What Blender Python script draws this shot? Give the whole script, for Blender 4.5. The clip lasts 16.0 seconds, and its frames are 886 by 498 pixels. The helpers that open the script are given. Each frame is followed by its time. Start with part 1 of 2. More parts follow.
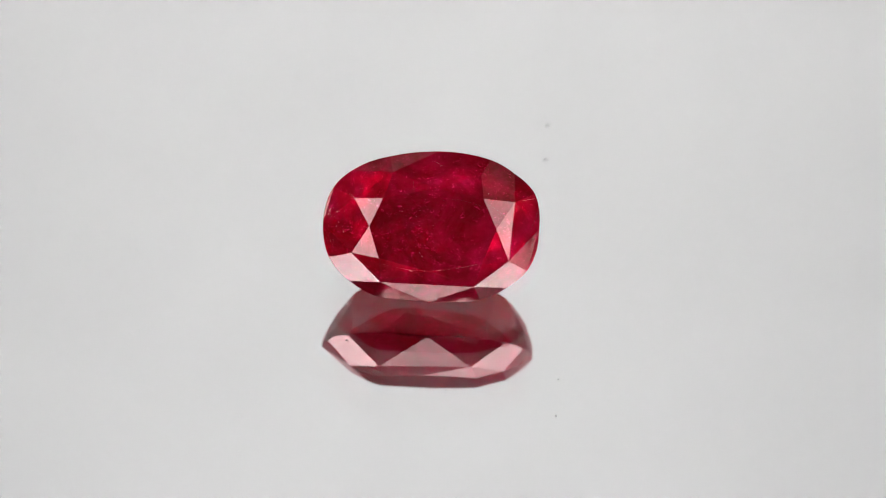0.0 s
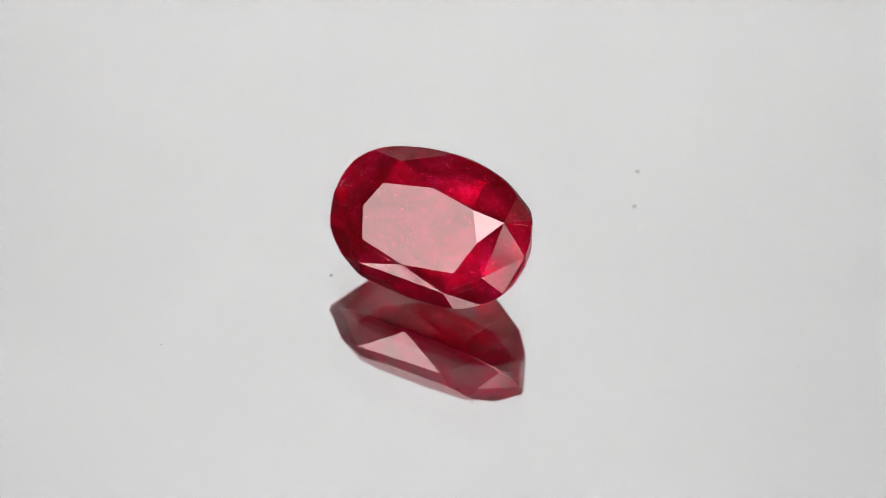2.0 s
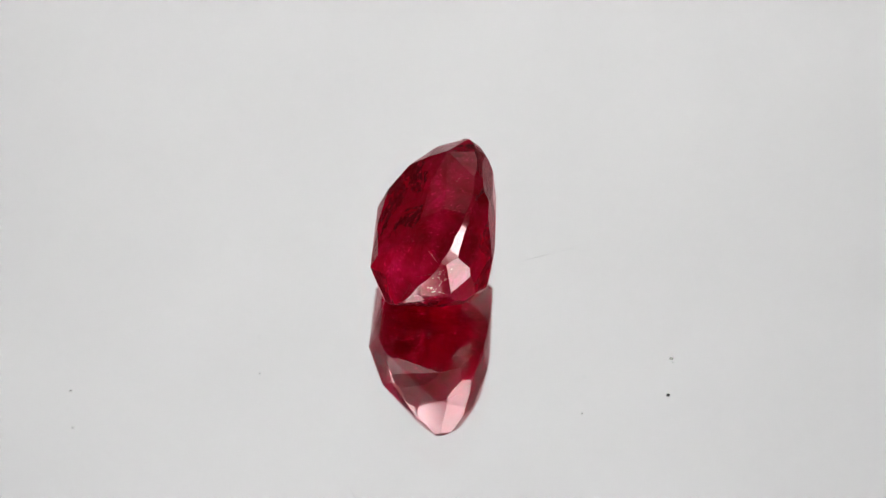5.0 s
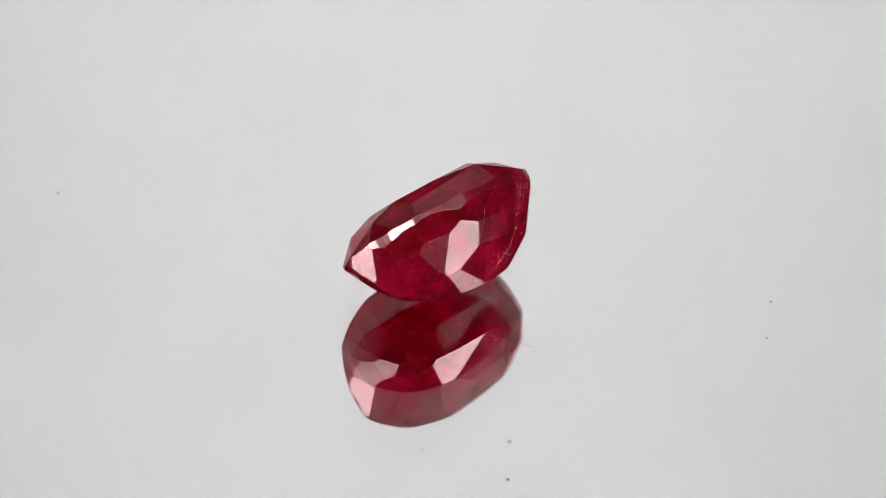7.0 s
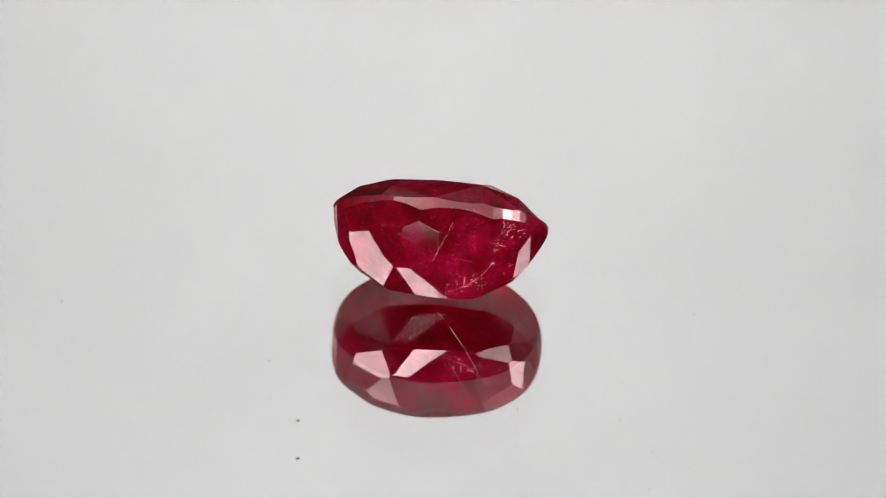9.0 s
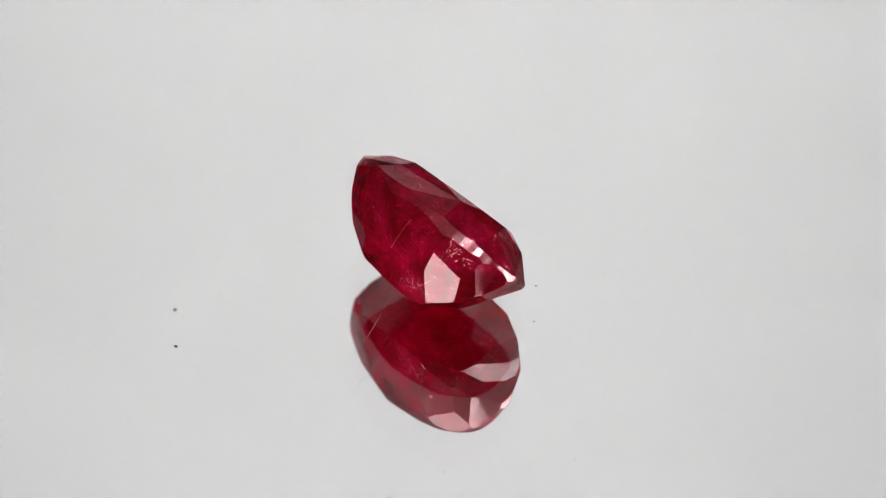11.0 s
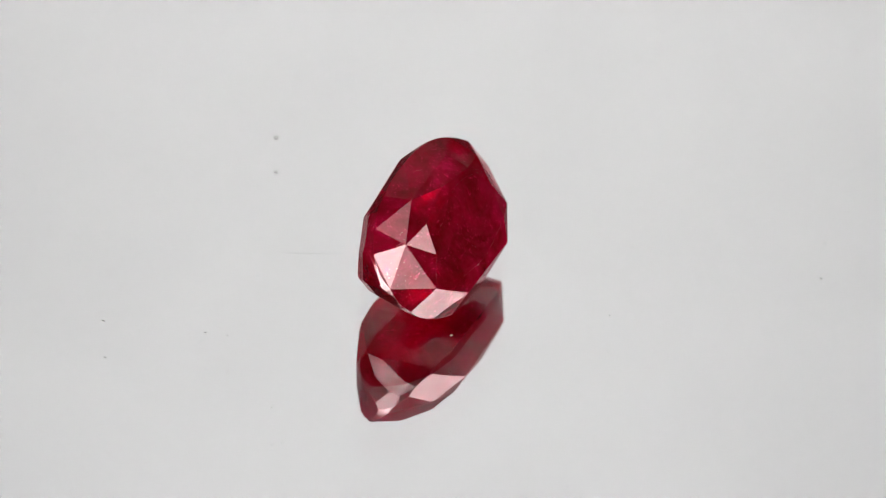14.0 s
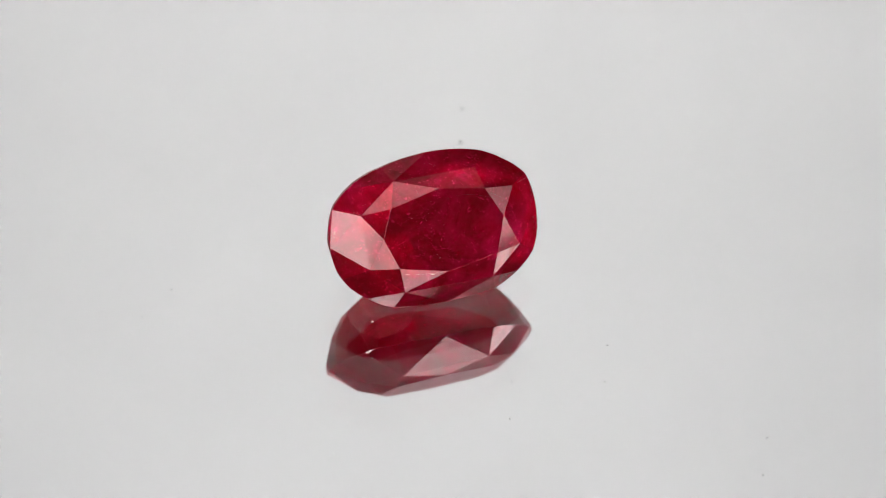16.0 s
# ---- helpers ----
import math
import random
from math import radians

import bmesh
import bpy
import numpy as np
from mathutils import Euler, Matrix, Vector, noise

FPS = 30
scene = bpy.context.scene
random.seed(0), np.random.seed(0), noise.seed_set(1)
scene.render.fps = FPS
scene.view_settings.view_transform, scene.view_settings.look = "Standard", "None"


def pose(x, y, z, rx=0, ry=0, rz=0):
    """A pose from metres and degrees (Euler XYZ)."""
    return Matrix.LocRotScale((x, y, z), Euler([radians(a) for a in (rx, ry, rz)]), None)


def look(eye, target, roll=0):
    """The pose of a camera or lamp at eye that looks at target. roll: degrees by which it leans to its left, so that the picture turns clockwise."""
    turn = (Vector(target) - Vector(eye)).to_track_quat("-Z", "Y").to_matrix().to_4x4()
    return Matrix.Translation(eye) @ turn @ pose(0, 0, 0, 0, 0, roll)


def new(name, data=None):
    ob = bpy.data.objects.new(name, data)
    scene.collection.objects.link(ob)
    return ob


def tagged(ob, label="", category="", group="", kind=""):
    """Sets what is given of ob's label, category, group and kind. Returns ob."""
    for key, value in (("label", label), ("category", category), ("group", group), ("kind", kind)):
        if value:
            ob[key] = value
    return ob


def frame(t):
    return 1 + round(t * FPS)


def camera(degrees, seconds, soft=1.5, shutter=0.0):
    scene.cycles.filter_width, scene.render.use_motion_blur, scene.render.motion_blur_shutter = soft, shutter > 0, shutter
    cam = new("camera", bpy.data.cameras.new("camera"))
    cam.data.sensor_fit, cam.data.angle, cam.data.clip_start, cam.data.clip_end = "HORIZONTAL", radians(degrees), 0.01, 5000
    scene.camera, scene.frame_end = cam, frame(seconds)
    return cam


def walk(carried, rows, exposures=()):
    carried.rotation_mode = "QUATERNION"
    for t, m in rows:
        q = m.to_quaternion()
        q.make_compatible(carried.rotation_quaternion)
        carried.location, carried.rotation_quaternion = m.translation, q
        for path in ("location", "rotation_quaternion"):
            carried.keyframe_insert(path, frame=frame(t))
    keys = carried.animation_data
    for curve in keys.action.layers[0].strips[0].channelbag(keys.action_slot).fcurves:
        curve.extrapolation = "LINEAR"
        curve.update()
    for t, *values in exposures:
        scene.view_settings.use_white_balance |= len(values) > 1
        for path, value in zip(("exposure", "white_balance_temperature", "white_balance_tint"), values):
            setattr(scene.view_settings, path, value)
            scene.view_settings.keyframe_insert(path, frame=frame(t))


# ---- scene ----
from mathutils.bvhtree import BVHTree

MM = 0.001

# ---------------------------------------------------------------- camera
EYE = Vector((0.0, -0.11934, 0.09891))
AIM = EYE + 0.155 * Vector((0.00216, 0.77327, -0.63408))
cam = camera(13.69, 16.0, soft=0.5)
cam.data.dof.use_dof = True
cam.data.dof.focus_distance = 0.1520
cam.data.dof.aperture_fstop = 44
walk(cam, [(0.0, look(EYE, AIM, 1.957)), (16.0, look(EYE, AIM, 1.957))])

# ---------------------------------------------------------------- world, exposure
world = bpy.data.worlds.new("studio_air")
scene.world = world
world.use_nodes = True
world.node_tree.nodes["Background"].inputs[0].default_value = (0.9, 0.95, 1.0, 1)
world.node_tree.nodes["Background"].inputs[1].default_value = 0.02
scene.view_settings.exposure = 0.0

SIDE_LIGHT = 20.5      # left and right softboxes
RING_LIGHT = 42.0     # ring round the lens
FILL_LIGHT = 0.8      # dim unseen panel, added high at the side
LOW_LIGHT = 12.5       # small low panels in front, unseen, added to light single facets
TOP_LIGHT = 7.0       # wide dim panel above the plate
BACK_LIGHT = 7.7     # unseen panel, added to wash the backdrop


# ---------------------------------------------------------------- helpers
def part(name, bm, material, parent=None, label="", smooth=False):
    me = bpy.data.meshes.new(name)
    bm.to_mesh(me)
    bm.free()
    me.materials.append(material)
    if smooth:
        for p in me.polygons:
            p.use_smooth = True
    ob = new(name, me)
    if parent is not None:
        ob.parent = parent
    if label:
        ob["label"] = label
    return ob


def material(name):
    m = bpy.data.materials.new(name)
    m.use_nodes = True
    nt = m.node_tree
    nt.nodes.clear()
    out = nt.nodes.new("ShaderNodeOutputMaterial")
    return m, nt, out


def node(nt, kind, values=None, operation=""):
    n = nt.nodes.new(kind)
    if operation:
        n.operation = operation
    for k, v in (values or {}).items():
        n.inputs[k].default_value = v
    return n


def noise_at(nt, scale, detail=4.0, rough=0.55, distort=0.0):
    co = nt.nodes.new("ShaderNodeTexCoord")
    n = node(nt, "ShaderNodeTexNoise", {"Scale": scale, "Detail": detail, "Roughness": rough, "Distortion": distort})
    nt.links.new(co.outputs["Object"], n.inputs["Vector"])
    return n


def ramp(nt, src, stops):
    r = nt.nodes.new("ShaderNodeValToRGB")
    while len(r.color_ramp.elements) < len(stops):
        r.color_ramp.elements.new(0.5)
    for e, (p, c) in zip(r.color_ramp.elements, stops):
        e.position, e.color = p, (*c, 1)
    nt.links.new(src, r.inputs[0])
    return r


def box(sx, sy, sz, x=0, y=0, z=0, bevel=0.0):
    bm = bmesh.new()
    bmesh.ops.create_cube(bm, size=1)
    for v in bm.verts:
        v.co = Vector((v.co.x * sx + x, v.co.y * sy + y, v.co.z * sz + z))
    if bevel:
        bmesh.ops.bevel(bm, geom=list(bm.edges), offset=bevel, segments=2, affect="EDGES", clamp_overlap=True)
    return bm


# ---------------------------------------------------------------- materials
def ruby_material(name, polish=(0.01, 0.03), index=1.36):
    m, nt, out = material(name)
    ln = nt.links.new
    # body colour: clouded red with pinker flaws
    cloud = noise_at(nt, 420, 5, 0.62, 0.6)
    wisps = noise_at(nt, 1500, 4, 0.65, 1.2)
    fine = noise_at(nt, 5200, 3, 0.6, 2.0)
    mixn = node(nt, "ShaderNodeMath", {1: 0.6}, operation="MULTIPLY")
    ln(wisps.outputs["Fac"], mixn.inputs[0])
    add = node(nt, "ShaderNodeMath", operation="ADD")
    ln(cloud.outputs["Fac"], add.inputs[0])
    ln(mixn.outputs[0], add.inputs[1])
    base = ramp(nt, add.outputs[0], [(0.5, (0.045, 0.0008, 0.002)), (0.75, (0.064, 0.001, 0.004)), (0.95, (0.12, 0.0016, 0.012)), (1.0, (0.22, 0.004, 0.032))])
    tint = ramp(nt, cloud.outputs["Fac"], [(0.38, (0.19, 0.001, 0.009)), (0.66, (0.47, 0.003, 0.046))])
    # feathers: sparse bright threads gathered where the stone is cloudy
    thread = node(nt, "ShaderNodeMapRange", {"From Min": 0.56, "From Max": 0.74})
    ln(fine.outputs["Fac"], thread.inputs[0])
    where = node(nt, "ShaderNodeMapRange", {"From Min": 0.47, "From Max": 0.60})
    ln(wisps.outputs["Fac"], where.inputs[0])
    both = node(nt, "ShaderNodeMath", operation="MULTIPLY")
    ln(thread.outputs[0], both.inputs[0])
    ln(where.outputs[0], both.inputs[1])
    body = node(nt, "ShaderNodeMixRGB", {"Color2": (0.40, 0.015, 0.065, 1)})
    deep = node(nt, "ShaderNodeMixRGB", {"Color2": (0.85, 0.02, 0.10, 1)})
    for src, dst in ((base, body), (tint, deep)):
        ln(both.outputs[0], dst.inputs["Fac"])
        ln(src.outputs[0], dst.inputs["Color1"])
    flesh = node(nt, "ShaderNodeBsdfDiffuse")
    ln(body.outputs[0], flesh.inputs["Color"])
    inner = node(nt, "ShaderNodeBsdfRefraction", {"IOR": 1.77, "Roughness": 0.2})
    clear = ramp(nt, cloud.outputs["Fac"], [(0.38, (0.50, 0.010, 0.10)), (0.66, (0.95, 0.03, 0.28))])
    ln(clear.outputs[0], inner.inputs["Color"])
    glow = nt.nodes.new("ShaderNodeBsdfTranslucent")
    ln(deep.outputs[0], glow.inputs["Color"])
    mix0 = node(nt, "ShaderNodeMixShader", {0: 0.60})
    ln(flesh.outputs[0], mix0.inputs[1])
    ln(glow.outputs[0], mix0.inputs[2])
    mix1 = node(nt, "ShaderNodeMixShader", {0: 0.20})
    ln(mix0.outputs[0], mix1.inputs[1])
    ln(inner.outputs[0], mix1.inputs[2])
    # polish: fine scratches wander through the gloss
    scr = noise_at(nt, 2600, 3, 0.7)
    rr = node(nt, "ShaderNodeMapRange", {"From Min": 0.55, "From Max": 0.8, "To Min": polish[0], "To Max": polish[1]})
    ln(scr.outputs["Fac"], rr.inputs[0])
    # pink gloss tint stands in for red light scattered inside the stone
    gloss = node(nt, "ShaderNodeBsdfGlossy", {"Color": (1, 0.67, 0.695, 1)})
    ln(rr.outputs[0], gloss.inputs["Roughness"])
    fres = node(nt, "ShaderNodeFresnel", {"IOR": index})
    mix2 = nt.nodes.new("ShaderNodeMixShader")
    ln(fres.outputs[0], mix2.inputs[0])
    ln(mix1.outputs[0], mix2.inputs[1])
    ln(gloss.outputs[0], mix2.inputs[2])
    ln(mix2.outputs[0], out.inputs["Surface"])
    return m


def glass_material():
    m, nt, out = material("clear_glass")
    g = node(nt, "ShaderNodeBsdfGlass", {"Color": (0.99, 0.99, 0.99, 1), "Roughness": 0.0, "IOR": 1.5})
    nt.links.new(g.outputs[0], out.inputs["Surface"])
    return m


def silver_material():
    m, nt, out = material("silvering")
    n = noise_at(nt, 30, 3)
    c = ramp(nt, n.outputs["Fac"], [(0.3, (0.912, 0.910, 0.916)), (0.7, (0.938, 0.936, 0.942))])
    g = node(nt, "ShaderNodeBsdfGlossy", {"Roughness": 0.004})
    nt.links.new(c.outputs[0], g.inputs["Color"])
    nt.links.new(g.outputs[0], out.inputs["Surface"])
    return m


def plain_material(name, base, rough=0.6, spread=0.06, scale=200, metal=0.0, bump=0.0):
    m, nt, out = material(name)
    p = node(nt, "ShaderNodeBsdfPrincipled", {"Roughness": rough, "Metallic": metal})
    n = noise_at(nt, scale, 5)
    lo = tuple(max(0, c * (1 - spread)) for c in base)
    hi = tuple(min(1, c * (1 + spread)) for c in base)
    r = ramp(nt, n.outputs["Fac"], [(0.3, lo), (0.7, hi)])
    nt.links.new(r.outputs[0], p.inputs["Base Color"])
    if bump:
        b = node(nt, "ShaderNodeBump", {"Strength": bump, "Distance": 0.0005})
        nt.links.new(n.outputs["Fac"], b.inputs["Height"])
        nt.links.new(b.outputs[0], p.inputs["Normal"])
    nt.links.new(p.outputs[0], out.inputs["Surface"])
    return m


def glow_material(name, colour, strength, half=0.0, core=0.5):
    """A lit diffuser; with half (its half width) it is brightest in the middle and fades to both sides."""
    m, nt, out = material(name)
    e = node(nt, "ShaderNodeEmission", {"Color": (*colour, 1), "Strength": strength})
    if half:
        co = nt.nodes.new("ShaderNodeTexCoord")
        xyz = nt.nodes.new("ShaderNodeSeparateXYZ")
        nt.links.new(co.outputs["Object"], xyz.inputs[0])
        ab = node(nt, "ShaderNodeMath", operation="ABSOLUTE")
        nt.links.new(xyz.outputs["X"], ab.inputs[0])
        r = node(nt, "ShaderNodeMapRange", {"From Min": half * core, "From Max": half, "To Min": strength, "To Max": strength * 0.04})
        r.interpolation_type = "SMOOTHSTEP"
        nt.links.new(ab.outputs[0], r.inputs[0])
        nt.links.new(r.outputs[0], e.inputs["Strength"])
    nt.links.new(e.outputs[0], out.inputs["Surface"])
    return m


RUBY = ruby_material("ruby")
FROSTED_RUBY = ruby_material("frosted_ruby", (0.16, 0.34), 1.77)
GLASS = glass_material()
SILVER = silver_material()
WHITE_CLOTH = plain_material("white_cloth", (0.80, 0.80, 0.80), 0.9, 0.02, 60, 0, 0.2)
DARK_CLOTH = plain_material("dark_cloth", (0.03, 0.03, 0.03), 0.9, 0.2, 300, 0, 0.2)
TABLE_PAINT = plain_material("table_paint", (0.06, 0.06, 0.06), 0.5, 0.1, 40)
BLACK_METAL = plain_material("black_metal", (0.03, 0.03, 0.032), 0.45, 0.2, 80, 0.6)
DUST = plain_material("dust", (0.055, 0.054, 0.052), 0.9, 0.3, 9000)
LINT = plain_material("lint", (0.10, 0.102, 0.092), 0.8, 0.2, 9000)
PALE_FLAW = plain_material("pale_flaw", (0.34, 0.07, 0.085), 0.6, 0.3, 9000)
DARK_FLAW = plain_material("dark_flaw", (0.05, 0.006, 0.008), 0.7, 0.3, 9000)
SIDE_GLOW = glow_material("softbox_glow", (1.0, 0.985, 0.97), SIDE_LIGHT, 0.076, 0.8)
WIDE_GLOW = glow_material("wide_glow", (1.0, 0.985, 0.97), SIDE_LIGHT, 0.085, 0.45)
FILL_GLOW = glow_material("fill_glow", (1.0, 0.985, 0.97), FILL_LIGHT)
LOW_GLOW = glow_material("low_glow", (1.0, 0.99, 0.98), LOW_LIGHT)
RING_GLOW = glow_material("ring_glow", (1.0, 0.99, 0.98), RING_LIGHT)
TOP_GLOW = glow_material("top_glow", (1.0, 0.99, 0.98), TOP_LIGHT)
BACK_GLOW = glow_material("panel_glow", (1.0, 0.995, 1.0), BACK_LIGHT)


# ---------------------------------------------------------------- studio shell
def shell():
    floor = part("floor", box(2.4, 2.4, 0.02, 0, 0, -0.05), TABLE_PAINT)
    tagged(floor, "dark painted table board under the turntable", "table top", kind="structure")
    # backdrop: one hanging sheet, slightly bowed, before a dark wall
    bm = bmesh.new()
    prof = [(0.415 + 0.006 * math.sin(i * 0.4), 0.10 + 0.029 * i) for i in range(20)]
    rows = []
    for i, (y, z) in enumerate(prof):
        y0, z0 = prof[max(i - 1, 0)]
        y1, z1 = prof[min(i + 1, len(prof) - 1)]
        d = math.hypot(y1 - y0, z1 - z0)
        ny, nz = (z1 - z0) / d * 0.002, -(y1 - y0) / d * 0.002
        rows.append([bm.verts.new((x, y + k * ny, z + k * nz)) for x, k in ((-0.36, 0), (0.36, 0), (0.36, 1), (-0.36, 1))])
    for a, b in zip(rows, rows[1:]):
        for k in range(4):
            m = (k + 1) % 4
            bm.faces.new((a[k], a[m], b[m], b[k]))
    bm.faces.new(rows[0])
    bm.faces.new(rows[-1])
    bmesh.ops.recalc_face_normals(bm, faces=bm.faces)
    sheet = part("backdrop", bm, WHITE_CLOTH, smooth=True)
    tagged(sheet, "plain white paper backdrop hanging behind the mirror plate", "backdrop", kind="structure")
    # unseen black walls and roof, added so the facets mirror dark surroundings
    for nm, b in (("wall_north", box(1.28, 0.004, 0.72, 0, 0.47, 0.32)), ("wall_west", box(0.004, 1.3, 0.72, -0.64, -0.2, 0.32)), ("wall_east", box(0.004, 1.3, 0.72, 0.64, -0.2, 0.32)),
                  ("wall_south", box(1.28, 0.004, 0.72, 0, -0.86, 0.32))):
        tagged(part(nm, b, DARK_CLOTH), "unseen black cloth wall, added to keep reflections in the stone dark", "booth wall", kind="structure")
    tagged(part("ceiling", box(1.3, 1.35, 0.004, 0, -0.2, 0.69), DARK_CLOTH), "unseen black cloth roof, added to keep reflections in the stone dark", "booth roof", kind="structure")


def around(az, el, dist):
    """A place round the plate's middle; az from the lens, to its right."""
    a, e = radians(az), radians(el)
    return Vector((dist * math.cos(e) * math.sin(a), -dist * math.cos(e) * math.cos(a), dist * math.sin(e)))


def softbox(name, at, aim, foot, width, height, glow, label):
    """A shallow black housing with a glowing diffuser, turned to aim, on a pole that ends at the height foot."""
    thing = new(name)
    thing.matrix_world = look(at, aim)
    tagged(thing, label, "softbox")
    part("diffuser", box(width, height, 0.002, 0, 0, 0), glow, thing, "glowing white diffuser")
    bm = bmesh.new()
    t = 0.003
    for sx, sy, x, y in ((width + 2 * t, t, 0, height / 2 + t / 2), (width + 2 * t, t, 0, -height / 2 - t / 2),
                         (t, height, width / 2 + t / 2, 0), (t, height, -width / 2 - t / 2, 0)):
        o = box(sx, sy, 0.02, x, y, 0.007)
        me = bpy.data.meshes.new("tmp")
        o.to_mesh(me)
        o.free()
        bm.from_mesh(me)
        bpy.data.meshes.remove(me)
    part("rim", bm, BLACK_METAL, thing)
    part("back_cover", box(width, height, 0.003, 0, 0, 0.0155), BLACK_METAL, thing)
    foot = foot - at.z
    inv = thing.matrix_world.to_3x3().inverted()
    bm = bmesh.new()
    bmesh.ops.create_cone(bm, cap_ends=True, segments=16, radius1=0.004, radius2=0.004, depth=abs(foot))
    turn = inv.to_4x4()
    for v in bm.verts:
        v.co = turn @ (v.co + Vector((0, 0, foot / 2))) + Vector((0, 0, 0.021))
    part("stand_pole", bm, BLACK_METAL, thing)
    return thing


def ring_light():
    """A flat ring round the lens, on its axis."""
    thing = tagged(new("ring_light"), "white ring light round the lens in a black housing", "ring light")
    thing.matrix_world = look(EYE + (AIM - EYE) * 0.02, AIM)

    def hoop(r0, r1, z0, z1):
        bm = bmesh.new()
        n = 64
        rows = []
        for r, z in ((r0, z0), (r1, z0), (r1, z1), (r0, z1)):
            rows.append([bm.verts.new((r * math.cos(2 * math.pi * i / n), r * math.sin(2 * math.pi * i / n), z)) for i in range(n)])
        for a, b in zip(rows, rows[1:] + rows[:1]):
            for i in range(n):
                j = (i + 1) % n
                bm.faces.new((a[i], a[j], b[j], b[i]))
        bmesh.ops.recalc_face_normals(bm, faces=bm.faces)
        return bm

    part("diffuser", hoop(0.0280, 0.0420, 0.0, 0.002), RING_GLOW, thing, "glowing white ring diffuser")
    part("housing", hoop(0.0265, 0.0435, 0.003, 0.018), BLACK_METAL, thing)
    # pole at the ring's side, down to the board
    m = thing.matrix_world
    foot_z = -0.04
    at = m @ Vector((0.046, 0.0, 0.010))
    bm = bmesh.new()
    bmesh.ops.create_cone(bm, cap_ends=True, segments=16, radius1=0.004, radius2=0.004, depth=at.z - foot_z + 0.01)
    for v in bm.verts:
        v.co = m.inverted() @ (v.co + Vector((at.x, at.y, (at.z + 0.01 + foot_z) / 2)))
    part("stand_pole", bm, BLACK_METAL, thing)


# ---------------------------------------------------------------- plate
PLATE_R, GLASS_T = 0.075, 1.95 * MM
DUST_SPOTS = [  # mm on the plate, size
    (4.78, 10.06, 0.10), (5.16, -6.82, 0.045), (8.74, -3.84, 0.03), (0.63, -7.78, 0.04), (-2.98, -6.63, 0.03), (10.6, -5.93, 0.03),
    (6.27, 6.57, 0.05), (-7.58, -9.7, 0.045), (2.74, 10.22, 0.035), (-9.41, 10.54, 0.055), (-3.92, 6.31, 0.03),
    (-3.93, 8.45, 0.03), (-8.1, 6.5, 0.035), (-3.58, -2.52, 0.05), (-7.86, 5.6, 0.035), (-10.35, 3.32, 0.03),
    (-12.55, 0.59, 0.035), (-10.92, 1.92, 0.04), (9.22, -14.0, 0.045), (10.11, -5.43, 0.03), (15.2, 3.69, 0.045), (10.89, -4.33, 0.025)]
SCRATCHES = [((-0.34, 2.85), (-1.5, 4.9), (-2.47, 7.15), 0.018), ((11.44, -2.58), (12.1, -2.25), (12.89, -2.08), 0.02), ((11.4, -0.3), (10.7, -0.6), (10.1, -0.77), 0.014),
             ((-6.55, 7.45), (-6.75, 7.53), (-6.95, 7.55), 0.03)]


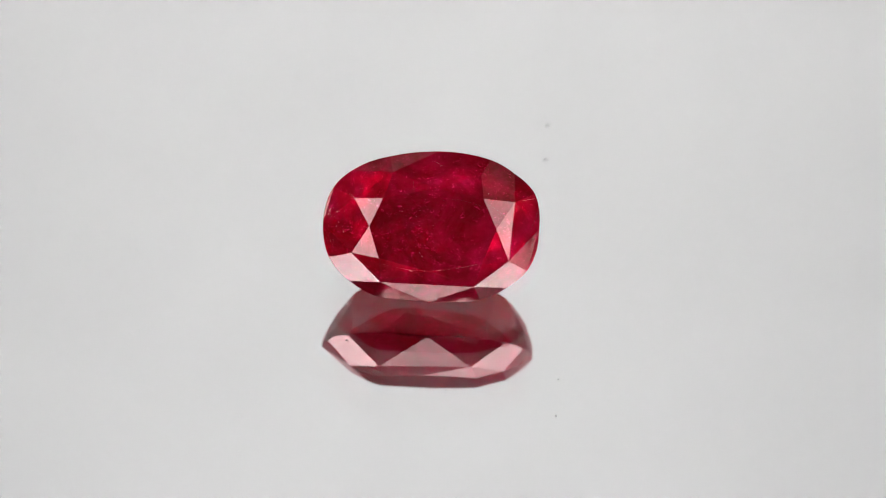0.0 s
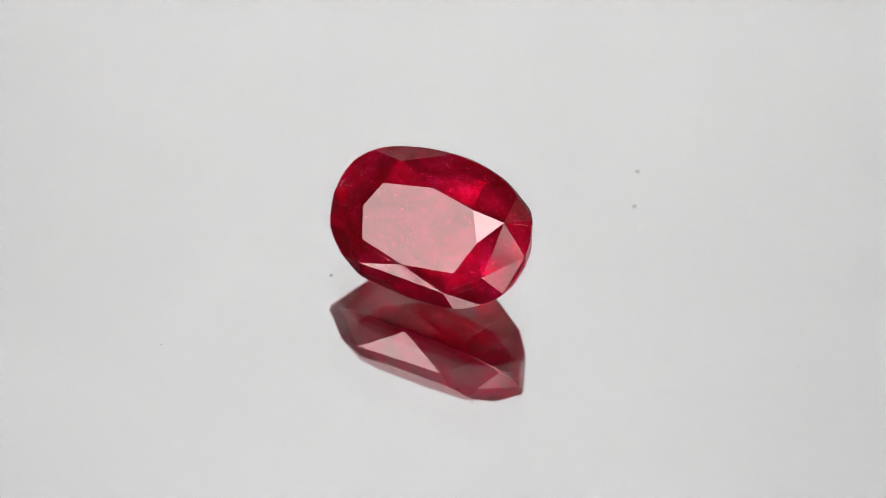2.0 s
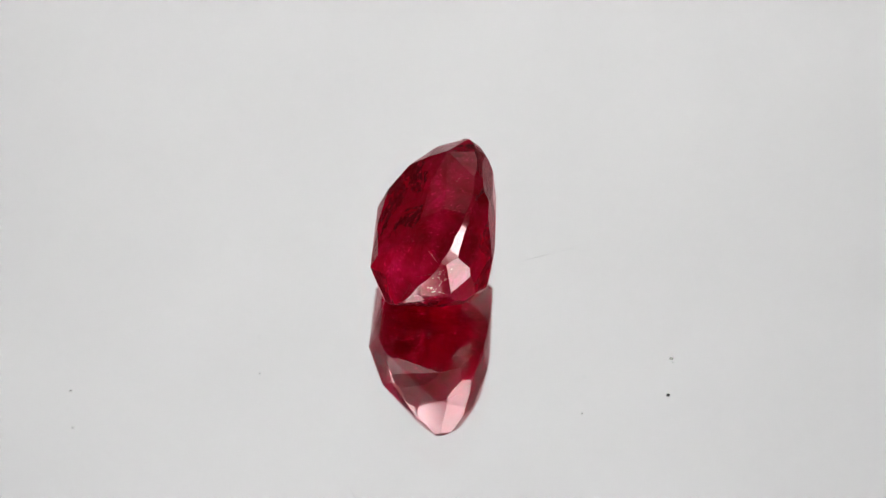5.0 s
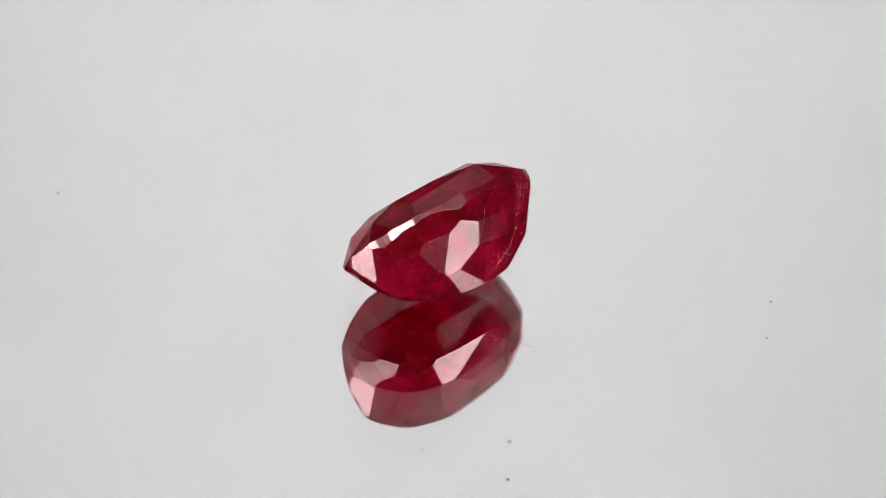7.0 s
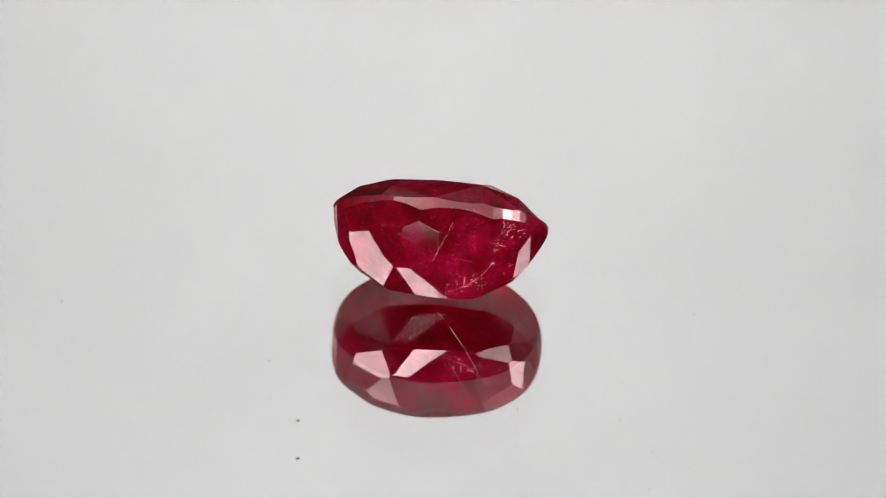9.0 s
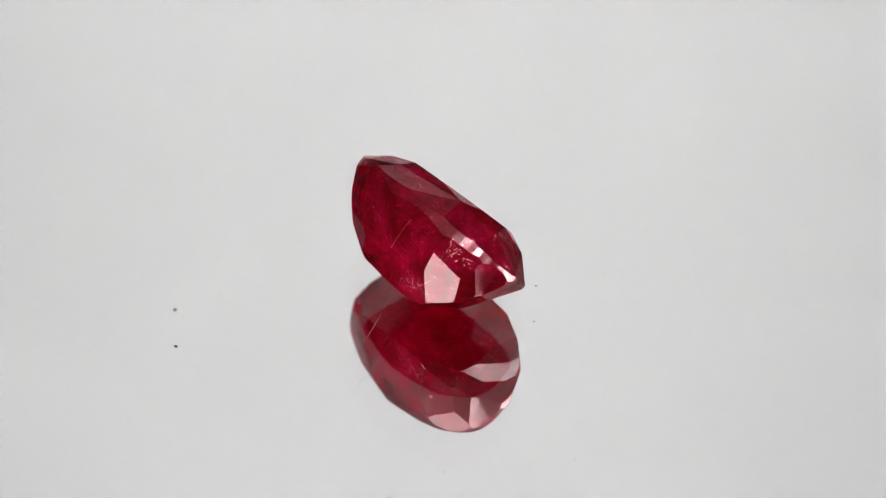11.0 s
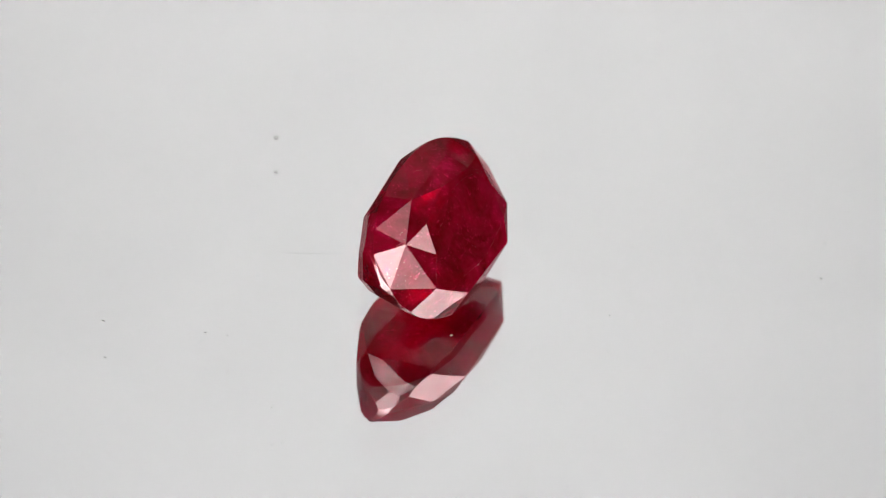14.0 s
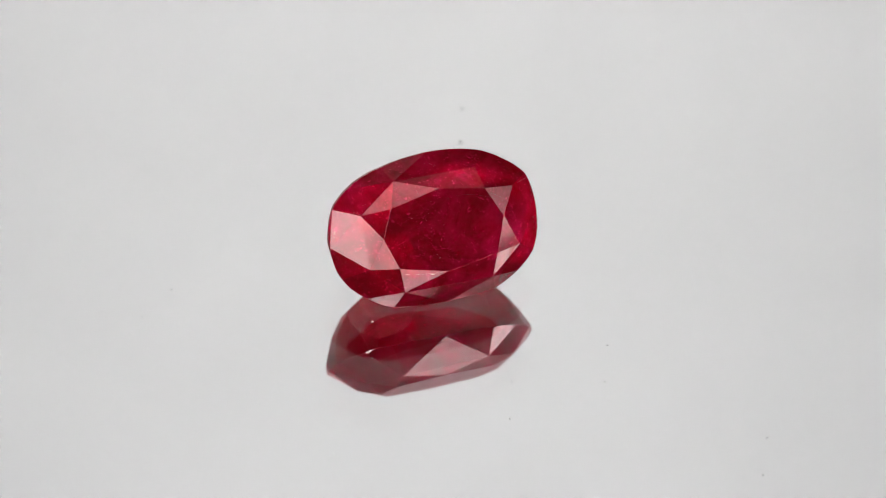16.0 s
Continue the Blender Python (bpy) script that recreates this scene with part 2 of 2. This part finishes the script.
def mirror_plate():
    plate = tagged(new("mirror_plate"), "round clear glass mirror plate with dust and scratches", "mirror plate")
    n = 96
    rim = [(PLATE_R * math.cos(2 * math.pi * i / n), PLATE_R * math.sin(2 * math.pi * i / n)) for i in range(n)]
    bm = bmesh.new()
    e = 0.3 * MM
    top = [bm.verts.new((x * (1 - e / PLATE_R), y * (1 - e / PLATE_R), 0)) for x, y in rim]
    lip = [bm.verts.new((x, y, -e)) for x, y in rim]
    low = [bm.verts.new((x, y, -GLASS_T)) for x, y in rim]
    bm.faces.new(top)
    for a, b in ((top, lip), (lip, low)):
        for i in range(n):
            j = (i + 1) % n
            bm.faces.new((a[i], b[i], b[j], a[j]))
    part("glass_sheet", bm, GLASS, plate, "clear glass with a polished edge")
    bm = bmesh.new()
    bm.faces.new([bm.verts.new((x, y, -GLASS_T)) for x, y in rim])
    part("silvering", bm, SILVER, plate, "bright silver mirror coating")
    bm = bmesh.new()
    bmesh.ops.create_cone(bm, cap_ends=True, segments=96, radius1=PLATE_R * 0.96, radius2=PLATE_R * 0.96, depth=0.012)
    bmesh.ops.translate(bm, verts=bm.verts, vec=(0, 0, -GLASS_T - 0.0065))
    part("turntable_disc", bm, BLACK_METAL, plate, "black turntable disc under the glass")
    rng = random.Random(4)
    for x, y, s in DUST_SPOTS:
        bm = bmesh.new()
        bmesh.ops.create_icosphere(bm, subdivisions=1, radius=s * 1.1 * MM)
        st = rng.uniform(1.0, 1.7)
        turn = rng.uniform(0, math.pi)
        for v in bm.verts:
            w = v.co * rng.uniform(0.6, 1.15)
            w.x *= st
            w = Matrix.Rotation(turn, 3, "Z") @ w
            v.co = Vector((w.x, w.y, w.z * 0.35)) + Vector((x * MM, y * MM, s * MM * 0.18))
        part("dust_speck", bm, DUST if s < 0.05 else LINT, plate)
    for p0, p1, p2, w in SCRATCHES:
        bm = bmesh.new()
        a, b, c = (Vector((*p, 0)) * MM for p in (p0, p1, p2))
        ring = []
        for i in range(19):
            t = i / 18
            q = a * (1 - t) * (1 - 2 * t) + b * 4 * t * (1 - t) + c * t * (2 * t - 1)
            d = (a * (4 * t - 3) + b * (4 - 8 * t) + c * (4 * t - 1)).normalized()
            s = Vector((-d.y, d.x, 0)) * w * MM * 0.5 * (0.35 + 0.65 * math.sin(math.pi * t)) * rng.uniform(0.5, 1.2)
            ring.append([bm.verts.new(q + k) for k in (s, Vector((0, 0, w * MM * 0.4)), -s)])
        for i in range(18):
            if rng.random() < 0.16:
                continue
            for k in (0, 1):
                bm.faces.new((ring[i][k], ring[i][k + 1], ring[i + 1][k + 1], ring[i + 1][k]))
        part("scratch", bm, LINT, plate)
    return plate


# ---------------------------------------------------------------- gemstone
# local axes of the stone when the plate is at rest: it leans back on its underside
GEM_AT = Vector((-0.201, -0.321, 2.480)) * MM
_x, _y, _z = Vector((0.99968, -0.02017, 0.01495)), Vector((-0.00013, 0.59128, 0.80646)), Vector((-0.02511, -0.80621, 0.59110))
GEM_TURN = Matrix((_x, _y, _z)).transposed()
A, B, POWER = 4.50, 3.16, 2.43     # half axes of the girdle outline in mm, and its squareness
TABLE_AT = ((179.7, 139.2, 84.8, 40.4, 1.0, -43.0, -91.3, -138.2), (0.556, 0.542, 0.52, 0.593, 0.608, 0.622, 0.559, 0.58))
STAR_AT = ((153.4, 116.3, 57.3, 25.7, -28.8, -60.9, -121.1, -153.4), (0.755, 0.766, 0.792, 0.82, 0.796, 0.82, 0.807, 0.768),
           (0.812, 0.945, 0.607, 0.732, 0.889, 1.013, 1.199, 0.984))
GIRDLE_R = (0.999, 0.986, 0.965, 0.955, 0.995, 1.0, 0.99, 1.021, 0.999, 1.0, 0.99, 1.01, 0.994, 1.01, 0.986, 0.993)
GIRDLE_AT = (180, 152, 136, 114, 87, 59.5, 44, 27, 0.9, -30.9, -46.9, -63, -90, -118.5, -134.6, -155)
GIRDLE_Z = (-0.006, -0.12, 0.0, 0.0, 0.0, 0.0, 0.0, -0.002, 0.006, -0.003, -0.014, -0.01, 0.029, -0.004, 0.002, 0.021)
# cuts of the underside: way round, slope below the girdle plane, distance from the middle
UPPER_CUTS = ((75, 25, 3.16), (97, 28, 2.94), (59, 28, 3.48), (24, 27, 4.15), (61, 26, 3.46), (7, 13, 4.38), (160, 25, 4.11), (165, 23, 4.19),
              (133, 14, 3.94), (115, 22, 3.42), (124, 33, 3.38), (52, 37, 3.60))
LOWER_CUTS = ((72, 41, 3.03), (97, 45, 2.79), (87, 45, 2.79), (96, 53, 2.79), (88, 58, 2.91), (80, 60, 3.02), (57, 50, 3.27), (59, 44, 3.26), (20, 37, 4.05),
              (122, 46, 3.16), (149, 36, 3.82))
BOWL = (  # scale along and across, depth, shift along and across, from the girdle to the keel
    (1.0, 1.0, -0.10, 0.0, 0.02), (0.946, 0.849, -0.905, 0.045, 0.25), (0.725, 0.458, -2.38, 0.075, 0.105), (0.277, 0.03, -3.50, 0.03, -0.095))


def on_oval(deg, radius=1.0):
    p = radians(deg)
    c, s = math.cos(p), math.sin(p)
    r = radius * (abs(c) ** POWER + abs(s) ** POWER) ** (-1 / POWER)
    return A * r * c, B * r * s


def bowl(deg, u):
    """A point on the rounded underside; u runs from 0 at the girdle to 3 at the keel."""
    u = min(max(u, 0.0), 3.0)
    row = []
    for k in range(5):
        f = [r[k] for r in BOWL]
        f = [2 * f[0] - f[1]] + f + [2 * f[3] - f[2]]
        i = min(int(u), 2)
        t = u - i
        p0, p1, p2, p3 = f[i:i + 4]
        row.append(p1 + 0.5 * t * (p2 - p0 + t * (2 * p0 - 5 * p1 + 4 * p2 - p3 + t * (3 * (p1 - p2) + p3 - p0))))
    x, y = on_oval(deg)
    return Vector((x * row[0] + row[3], y * row[1] + row[4], row[2]))


def gem_mesh():
    bm = bmesh.new()
    rng = random.Random(11)
    tx = [on_oval(p, r) for p, r in zip(*TABLE_AT)]
    table = [bm.verts.new((x, y, 1.2636 - 0.0324 * x - 0.0567 * y)) for x, y in tx]
    star = [bm.verts.new((*on_oval(p, r), z)) for p, r, z in zip(*STAR_AT)]
    gird = [bm.verts.new((*on_oval(p, r), z)) for p, r, z in zip(GIRDLE_AT, GIRDLE_R, GIRDLE_Z)]
    main, half = gird[0::2], gird[1::2]
    bm.faces.new(table)
    outline = []
    for i in range(8):
        j = (i + 1) % 8
        bm.faces.new((table[i], table[j], star[i]))
        bm.faces.new((table[j], star[i], star[j]))
        bm.faces.new((star[i], star[j], main[j]))
        for a, b, pa, pb in ((main[i], half[i], 2 * i, 2 * i + 1), (half[i], main[j], 2 * i + 1, (2 * i + 2) % 16)):
            n = (a.co - star[i].co).cross(b.co - star[i].co)
            d0, d1 = GIRDLE_AT[pa], GIRDLE_AT[pb]
            while d1 > d0:
                d1 -= 360
            mids = []
            for k in (1, 2, 3):
                x, y = on_oval(d0 + (d1 - d0) * k / 4, GIRDLE_R[pa] + (GIRDLE_R[pb] - GIRDLE_R[pa]) * k / 4)
                z = star[i].co.z - (n.x * (x - star[i].co.x) + n.y * (y - star[i].co.y)) / n.z
                mids.append(bm.verts.new((x, y, max(z, -0.09))))
            bm.faces.new((star[i], a, *mids, b))
            outline += [a] + mids
    crown = list(bm.faces)
    # underside: a prism below the outline, cut facet by facet
    low = bmesh.new()
    top = [low.verts.new(v.co) for v in outline]
    base = [low.verts.new((v.co.x, v.co.y, -5.0)) for v in outline]
    low.faces.new(top)
    low.faces.new(base)
    for i in range(len(top)):
        j = (i + 1) % len(top)
        low.faces.new((top[i], top[j], base[j], base[i]))
    bmesh.ops.recalc_face_normals(low, faces=low.faces)
    def cut(at, n):
        bmesh.ops.bisect_plane(low, geom=list(low.verts) + list(low.edges) + list(low.faces), dist=1e-5, plane_co=at, plane_no=n, clear_outer=True)
        rim = [e for e in low.edges if e.is_boundary]
        if rim:
            bmesh.ops.contextual_create(low, geom=rim)

    for way, slope, dist in UPPER_CUTS + LOWER_CUTS:
        w, q = radians(way), radians(slope)
        n = Vector((math.cos(q) * math.cos(w), math.cos(q) * math.sin(w), -math.sin(q)))
        cut(n * dist, n)
    for u, count, first in ((0.26, 22, 0.0), (0.75, 14, 0.0), (1.25, 14, 10.0), (1.75, 12, 9.0), (2.25, 8, 0.0), (2.75, 6, 30.0)):
        for k in range(count):
            deg = first + 360 * k / count + rng.uniform(-3, 3)
            p = bowl(deg, u)
            n = (bowl(deg + 3, u) - bowl(deg - 3, u)).cross(bowl(deg, u + 0.12) - bowl(deg, u - 0.12))
            if n.dot(p - Vector((0, 0, -1))) < 0:
                n.negate()
            n.normalize()
            n = (n + Vector([rng.uniform(-0.035, 0.035) for _ in range(3)])).normalized()
            spare = 0.06 if 0 < deg % 360 < 180 else 0.0
            cut(p + n * (spare + rng.uniform(-0.01, 0.025)), n)
    # worn flat where the stone touches the glass
    n = GEM_TURN.transposed() @ Vector((0, 0, -1))
    cut(n * (GEM_AT.z / MM), n)
    bmesh.ops.delete(low, geom=[f for f in low.faces if f.normal.z > 0.5], context="FACES_ONLY")
    me = bpy.data.meshes.new("tmp")
    low.to_mesh(me)
    low.free()
    bm.from_mesh(me)
    bpy.data.meshes.remove(me)
    bmesh.ops.remove_doubles(bm, verts=bm.verts, dist=0.004)
    bmesh.ops.recalc_face_normals(bm, faces=bm.faces)
    for f in bm.faces:
        z = f.calc_center_median().z
        f.material_index = 0 if f.normal.z > 0.97 else 1 if f.normal.z > 0.12 else 2 if (abs(f.normal.z) < 0.05 and z > -1.2) else 3
    sharp = [e for e in bm.edges if len(e.link_faces) == 2 and e.calc_face_angle() > radians(3) and not all(f.material_index == 2 for f in e.link_faces)]
    bmesh.ops.bevel(bm, geom=sharp, offset=0.010, segments=1, affect="EDGES", clamp_overlap=True, material=-1)
    bmesh.ops.scale(bm, vec=(MM, MM, MM), verts=bm.verts)
    return bm


PALE_SPOTS = (  # middle, spread, count, size: clouds of tiny pits and feathers on the polish
    ((-4.05, 0.5, 0.4), 0.50, 9, 0.026), ((-2.9, 2.25, -0.8), 0.42, 34, 0.034), ((-2.6, 2.0, -1.4), 0.40, 22, 0.028),
    ((-1.06, 0.57, -2.98), 0.50, 26, 0.030), ((-1.75, 0.74, -2.8), 0.40, 18, 0.032), ((-3.4, 1.9, -0.85), 0.40, 12, 0.030),
    ((-4.0, -0.3, 0.4), 0.60, 7, 0.024), ((-4.4, 0.3, -0.35), 0.15, 4, 0.050), ((-2.38, 1.35, -2.07), 0.12, 7, 0.040),
    ((4.3, 0.9, -0.45), 0.40, 22, 0.034), ((4.35, 0.2, -0.68), 0.45, 22, 0.036), ((4.27, -0.83, -0.64), 0.25, 10, 0.040),
    ((1.74, 1.57, 1.18), 0.02, 1, 0.028), ((2.41, 1.59, 1.05), 0.02, 1, 0.026), ((-0.34, -1.11, 1.36), 0.10, 3, 0.026),
    ((-0.73, -1.78, 1.36), 0.08, 4, 0.030), ((0.27, 2.63, 0.45), 0.25, 8, 0.026), ((-3.12, 1.26, 0.76), 0.30, 10, 0.028),
    ((-4.18, 0.5, 0.12), 0.25, 7, 0.034), ((-1.09, 0.53, 1.29), 0.5, 6, 0.016), ((0.3, 0.2, 1.3), 1.4, 6, 0.014))
DARK_SPOTS = (((1.53, 2.36, -1.49), 0.05, 3, 0.040), ((1.35, 2.34, -1.58), 0.05, 2, 0.045), ((1.05, 2.24, -1.73), 0.05, 2, 0.030),
              ((-2.38, 1.83, -1.67), 0.12, 5, 0.050), ((-2.36, 1.35, -2.08), 0.08, 4, 0.065), ((-3.16, 0.99, -1.97), 0.05, 2, 0.045),
              ((-2.81, 0.76, -2.33), 0.10, 4, 0.045), ((-1.88, 0.57, -2.92), 0.15, 4, 0.045), ((-0.57, 0.63, -2.97), 0.06, 3, 0.045))
GEM_LINES = (  # fine scratches and feathers that run along the polish
    ((0.49, 1.16, 1.27), (1.5, 1.15, 1.23), (2.95, 0.60, 1.08), 0.005, True), ((2.34, 1.08, 1.19), (2.74, 0.86, 1.11), (3.14, 0.54, 1.0), 0.007, True),
    ((-0.59, 2.9, -0.93), (-0.3, 2.3, -1.64), (0.12, 1.64, -2.35), 0.008, False), ((-3.42, 1.45, 0.55), (-3.37, 1.3, 0.65), (-3.32, 1.2, 0.75), 0.011, True),
    ((-0.75, 1.93, 1.11), (-0.73, 1.75, 1.2), (-0.71, 1.57, 1.28), 0.007, True), ((-1.9, -1.55, 1.4), (0.1, -1.75, 1.36), (2.2, -1.35, 1.27), 0.005, False),
    ((4.22, -0.31, 0.19), (4.23, -0.8, 0.05), (4.2, -1.42, -0.06), 0.012, True), ((4.22, -0.31, 0.19), (4.3, -0.7, -0.1), (4.15, -1.2, -0.25), 0.010, True),
    ((4.22, -0.31, 0.19), (4.35, -0.5, -0.2), (4.2, -0.9, -0.45), 0.010, True), ((4.16, 0.08, 0.25), (4.39, 0.68, 0.01), (4.44, 0.91, -0.07), 0.014, True),
    ((3.71, 1.2, 0.53), (3.98, 1.27, 0.29), (4.26, 1.31, 0.04), 0.012, False), ((3.03, -1.77, 0.67), (2.52, -2.13, 0.74), (1.99, -2.5, 0.75), 0.014, False),
    ((-0.57, 0.63, -2.97), (-0.5, 0.4, -3.15), (-0.52, 0.1, -3.38), 0.022, True), ((-0.63, 2.8, -0.89), (-0.25, 2.3, -1.66), (0.05, 1.78, -2.17), 0.010, False),
    ((-0.59, 0.32, -3.21), (-1.1, 0.5, -3.05), (-1.75, 0.74, -2.8), 0.016, False), ((-1.44, 0.69, -2.86), (-1.9, 1.0, -2.6), (-2.38, 1.35, -2.07), 0.014, False))


def flaws(gem, whole):
    tree = BVHTree.FromBMesh(whole)
    rng = random.Random(21)
    for spots, mat, name in ((PALE_SPOTS, PALE_FLAW, "pale_pit"), (DARK_SPOTS, DARK_FLAW, "dark_pit")):
        for mid, spread, count, size in spots:
            for _ in range(count):
                q = Vector([(c + rng.gauss(0, 0.5) * spread) * MM for c in mid])
                at, n, _, _ = tree.find_nearest(q)
                bm = bmesh.new()
                r = size * MM * rng.uniform(0.45, 1.1)
                bmesh.ops.create_icosphere(bm, subdivisions=1, radius=r)
                turn = n.to_track_quat("Z", "Y").to_matrix() @ Matrix.Rotation(rng.uniform(0, 6.28), 3, "Z")
                st = rng.uniform(0.5, 2.4)
                for v in bm.verts:
                    w = v.co * rng.uniform(0.6, 1.2)
                    v.co = at + turn @ Vector((w.x * st, w.y / st ** 0.5, w.z * 0.18))
                part(name, bm, mat, gem)
    for p0, p1, p2, width, dark in GEM_LINES:
        a, b, c = (Vector(p) * MM for p in (p0, p1, p2))
        bm = bmesh.new()
        ring = []
        for i in range(17):
            t = i / 16
            q = a * (1 - t) * (1 - 2 * t) + b * 4 * t * (1 - t) + c * t * (2 * t - 1)
            d = (a * (4 * t - 3) + b * (4 - 8 * t) + c * (4 * t - 1)).normalized()
            at, n, _, _ = tree.find_nearest(q)
            side = n.cross(d).normalized() * width * MM * 0.5 * rng.uniform(0.4, 1.0)
            up = n * 0.002 * MM
            ring.append([bm.verts.new(k) for k in (at + side + up, at + n * width * MM * 0.25 + up, at - side + up)])
        for i in range(16):
            if rng.random() < 0.2:
                continue
            for k in (0, 1):
                bm.faces.new((ring[i][k], ring[i][k + 1], ring[i + 1][k + 1], ring[i + 1][k]))
        part("hairline", bm, DARK_FLAW if dark else PALE_FLAW, gem)


def gemstone():
    gem = tagged(new("gemstone"), "dark red oval faceted ruby lying tilted on a mirror", "gemstone")
    whole = gem_mesh()
    for k, (nm, lab) in enumerate((("table_facet", "flat polished top facet"), ("crown", "ring of bright triangular facets"), ("girdle", "narrow pale band round the widest edge"), ("pavilion", "deep stepped facets of the underside"))):
        bm = whole.copy()
        bmesh.ops.delete(bm, geom=[f for f in bm.faces if f.material_index != k], context="FACES")
        for f in bm.faces:
            f.material_index = 0
        part(nm, bm, FROSTED_RUBY if nm == "girdle" else RUBY, gem, lab)
    flaws(gem, whole)
    whole.free()
    return gem


shell()
MIDDLE = (0, 0, 0.003)
softbox("softbox", around(-57, 26, 0.27), MIDDLE, -0.04, 0.152, 0.175, SIDE_GLOW, "tall white softbox in a black housing on a pole")
softbox("softbox", around(66, 30, 0.27), MIDDLE, -0.04, 0.17, 0.175, WIDE_GLOW, "tall white softbox in a black housing on a pole")
# unseen dim panel, added so the dull facets have something to mirror
softbox("fill_panel", around(106, 60, 0.42), MIDDLE, 0.688, 0.22, 0.18, FILL_GLOW, "dim unseen light panel, added high at the side to lift dull facets")
# unseen panels, added and sized so that single facets flash
for az, el, w, h in ((1, 6.3, 0.030, 0.016), (-7.5, 17.2, 0.035, 0.026), (33, 8.5, 0.048, 0.022), (33, 23, 0.044, 0.034)):
    tagged(softbox("helper_panel", around(az, el, 0.25), MIDDLE, -0.04, w, h, LOW_GLOW, "small unseen light panel, added low on a pole to light single facets"), group="low light panels")
softbox("top_light", Vector((0, -0.092, 0.35)), (0, -0.0919, 0), 0.688, 0.34, 0.07, TOP_GLOW, "wide dim white light panel hung above the plate")
ring_light()
# unseen panel, added to bring the backdrop up to its brightness
back = softbox("backdrop_light", Vector((0, 0.06, 0.58)), (0, 0.42, 0.03), 0.688, 0.50, 0.12, BACK_GLOW, "wide unseen light panel, added to brighten the backdrop")
# flap added under the panel to hide its glow from the facets
part("hood", box(0.52, 0.003, 0.16, 0, -0.066, -0.075), BLACK_METAL, back, "unseen black flap, added to shade the plate and stone from the panel")
PLATE = mirror_plate()
GEM = gemstone()


def turned(t):
    """Degrees by which the turntable has gone round."""
    start = ((0.0, 0.0), (0.97, 0.0), (1.0, -0.7), (1.1, -4.8), (1.2, -7.6), (1.3, -10.05))
    for (t0, a0), (t1, a1) in zip(start, start[1:]):
        if t <= t1:
            return a0 + (a1 - a0) * (t - t0) / (t1 - t0)
    return -22.43 * (t - 0.852)


def motions():
    times = [0.0, 0.5, 0.9, 0.97, 1.0, 1.1, 1.2, 1.3, 1.5] + [2.0 + 0.5 * i for i in range(29)]
    rest = Matrix.Translation(GEM_AT) @ GEM_TURN.to_4x4()
    walk(PLATE, [(t, pose(0, 0, 0, 0, 0, turned(t))) for t in times])
    walk(GEM, [(t, pose(0, 0, 0, 0, 0, turned(t)) @ rest) for t in times])


motions()
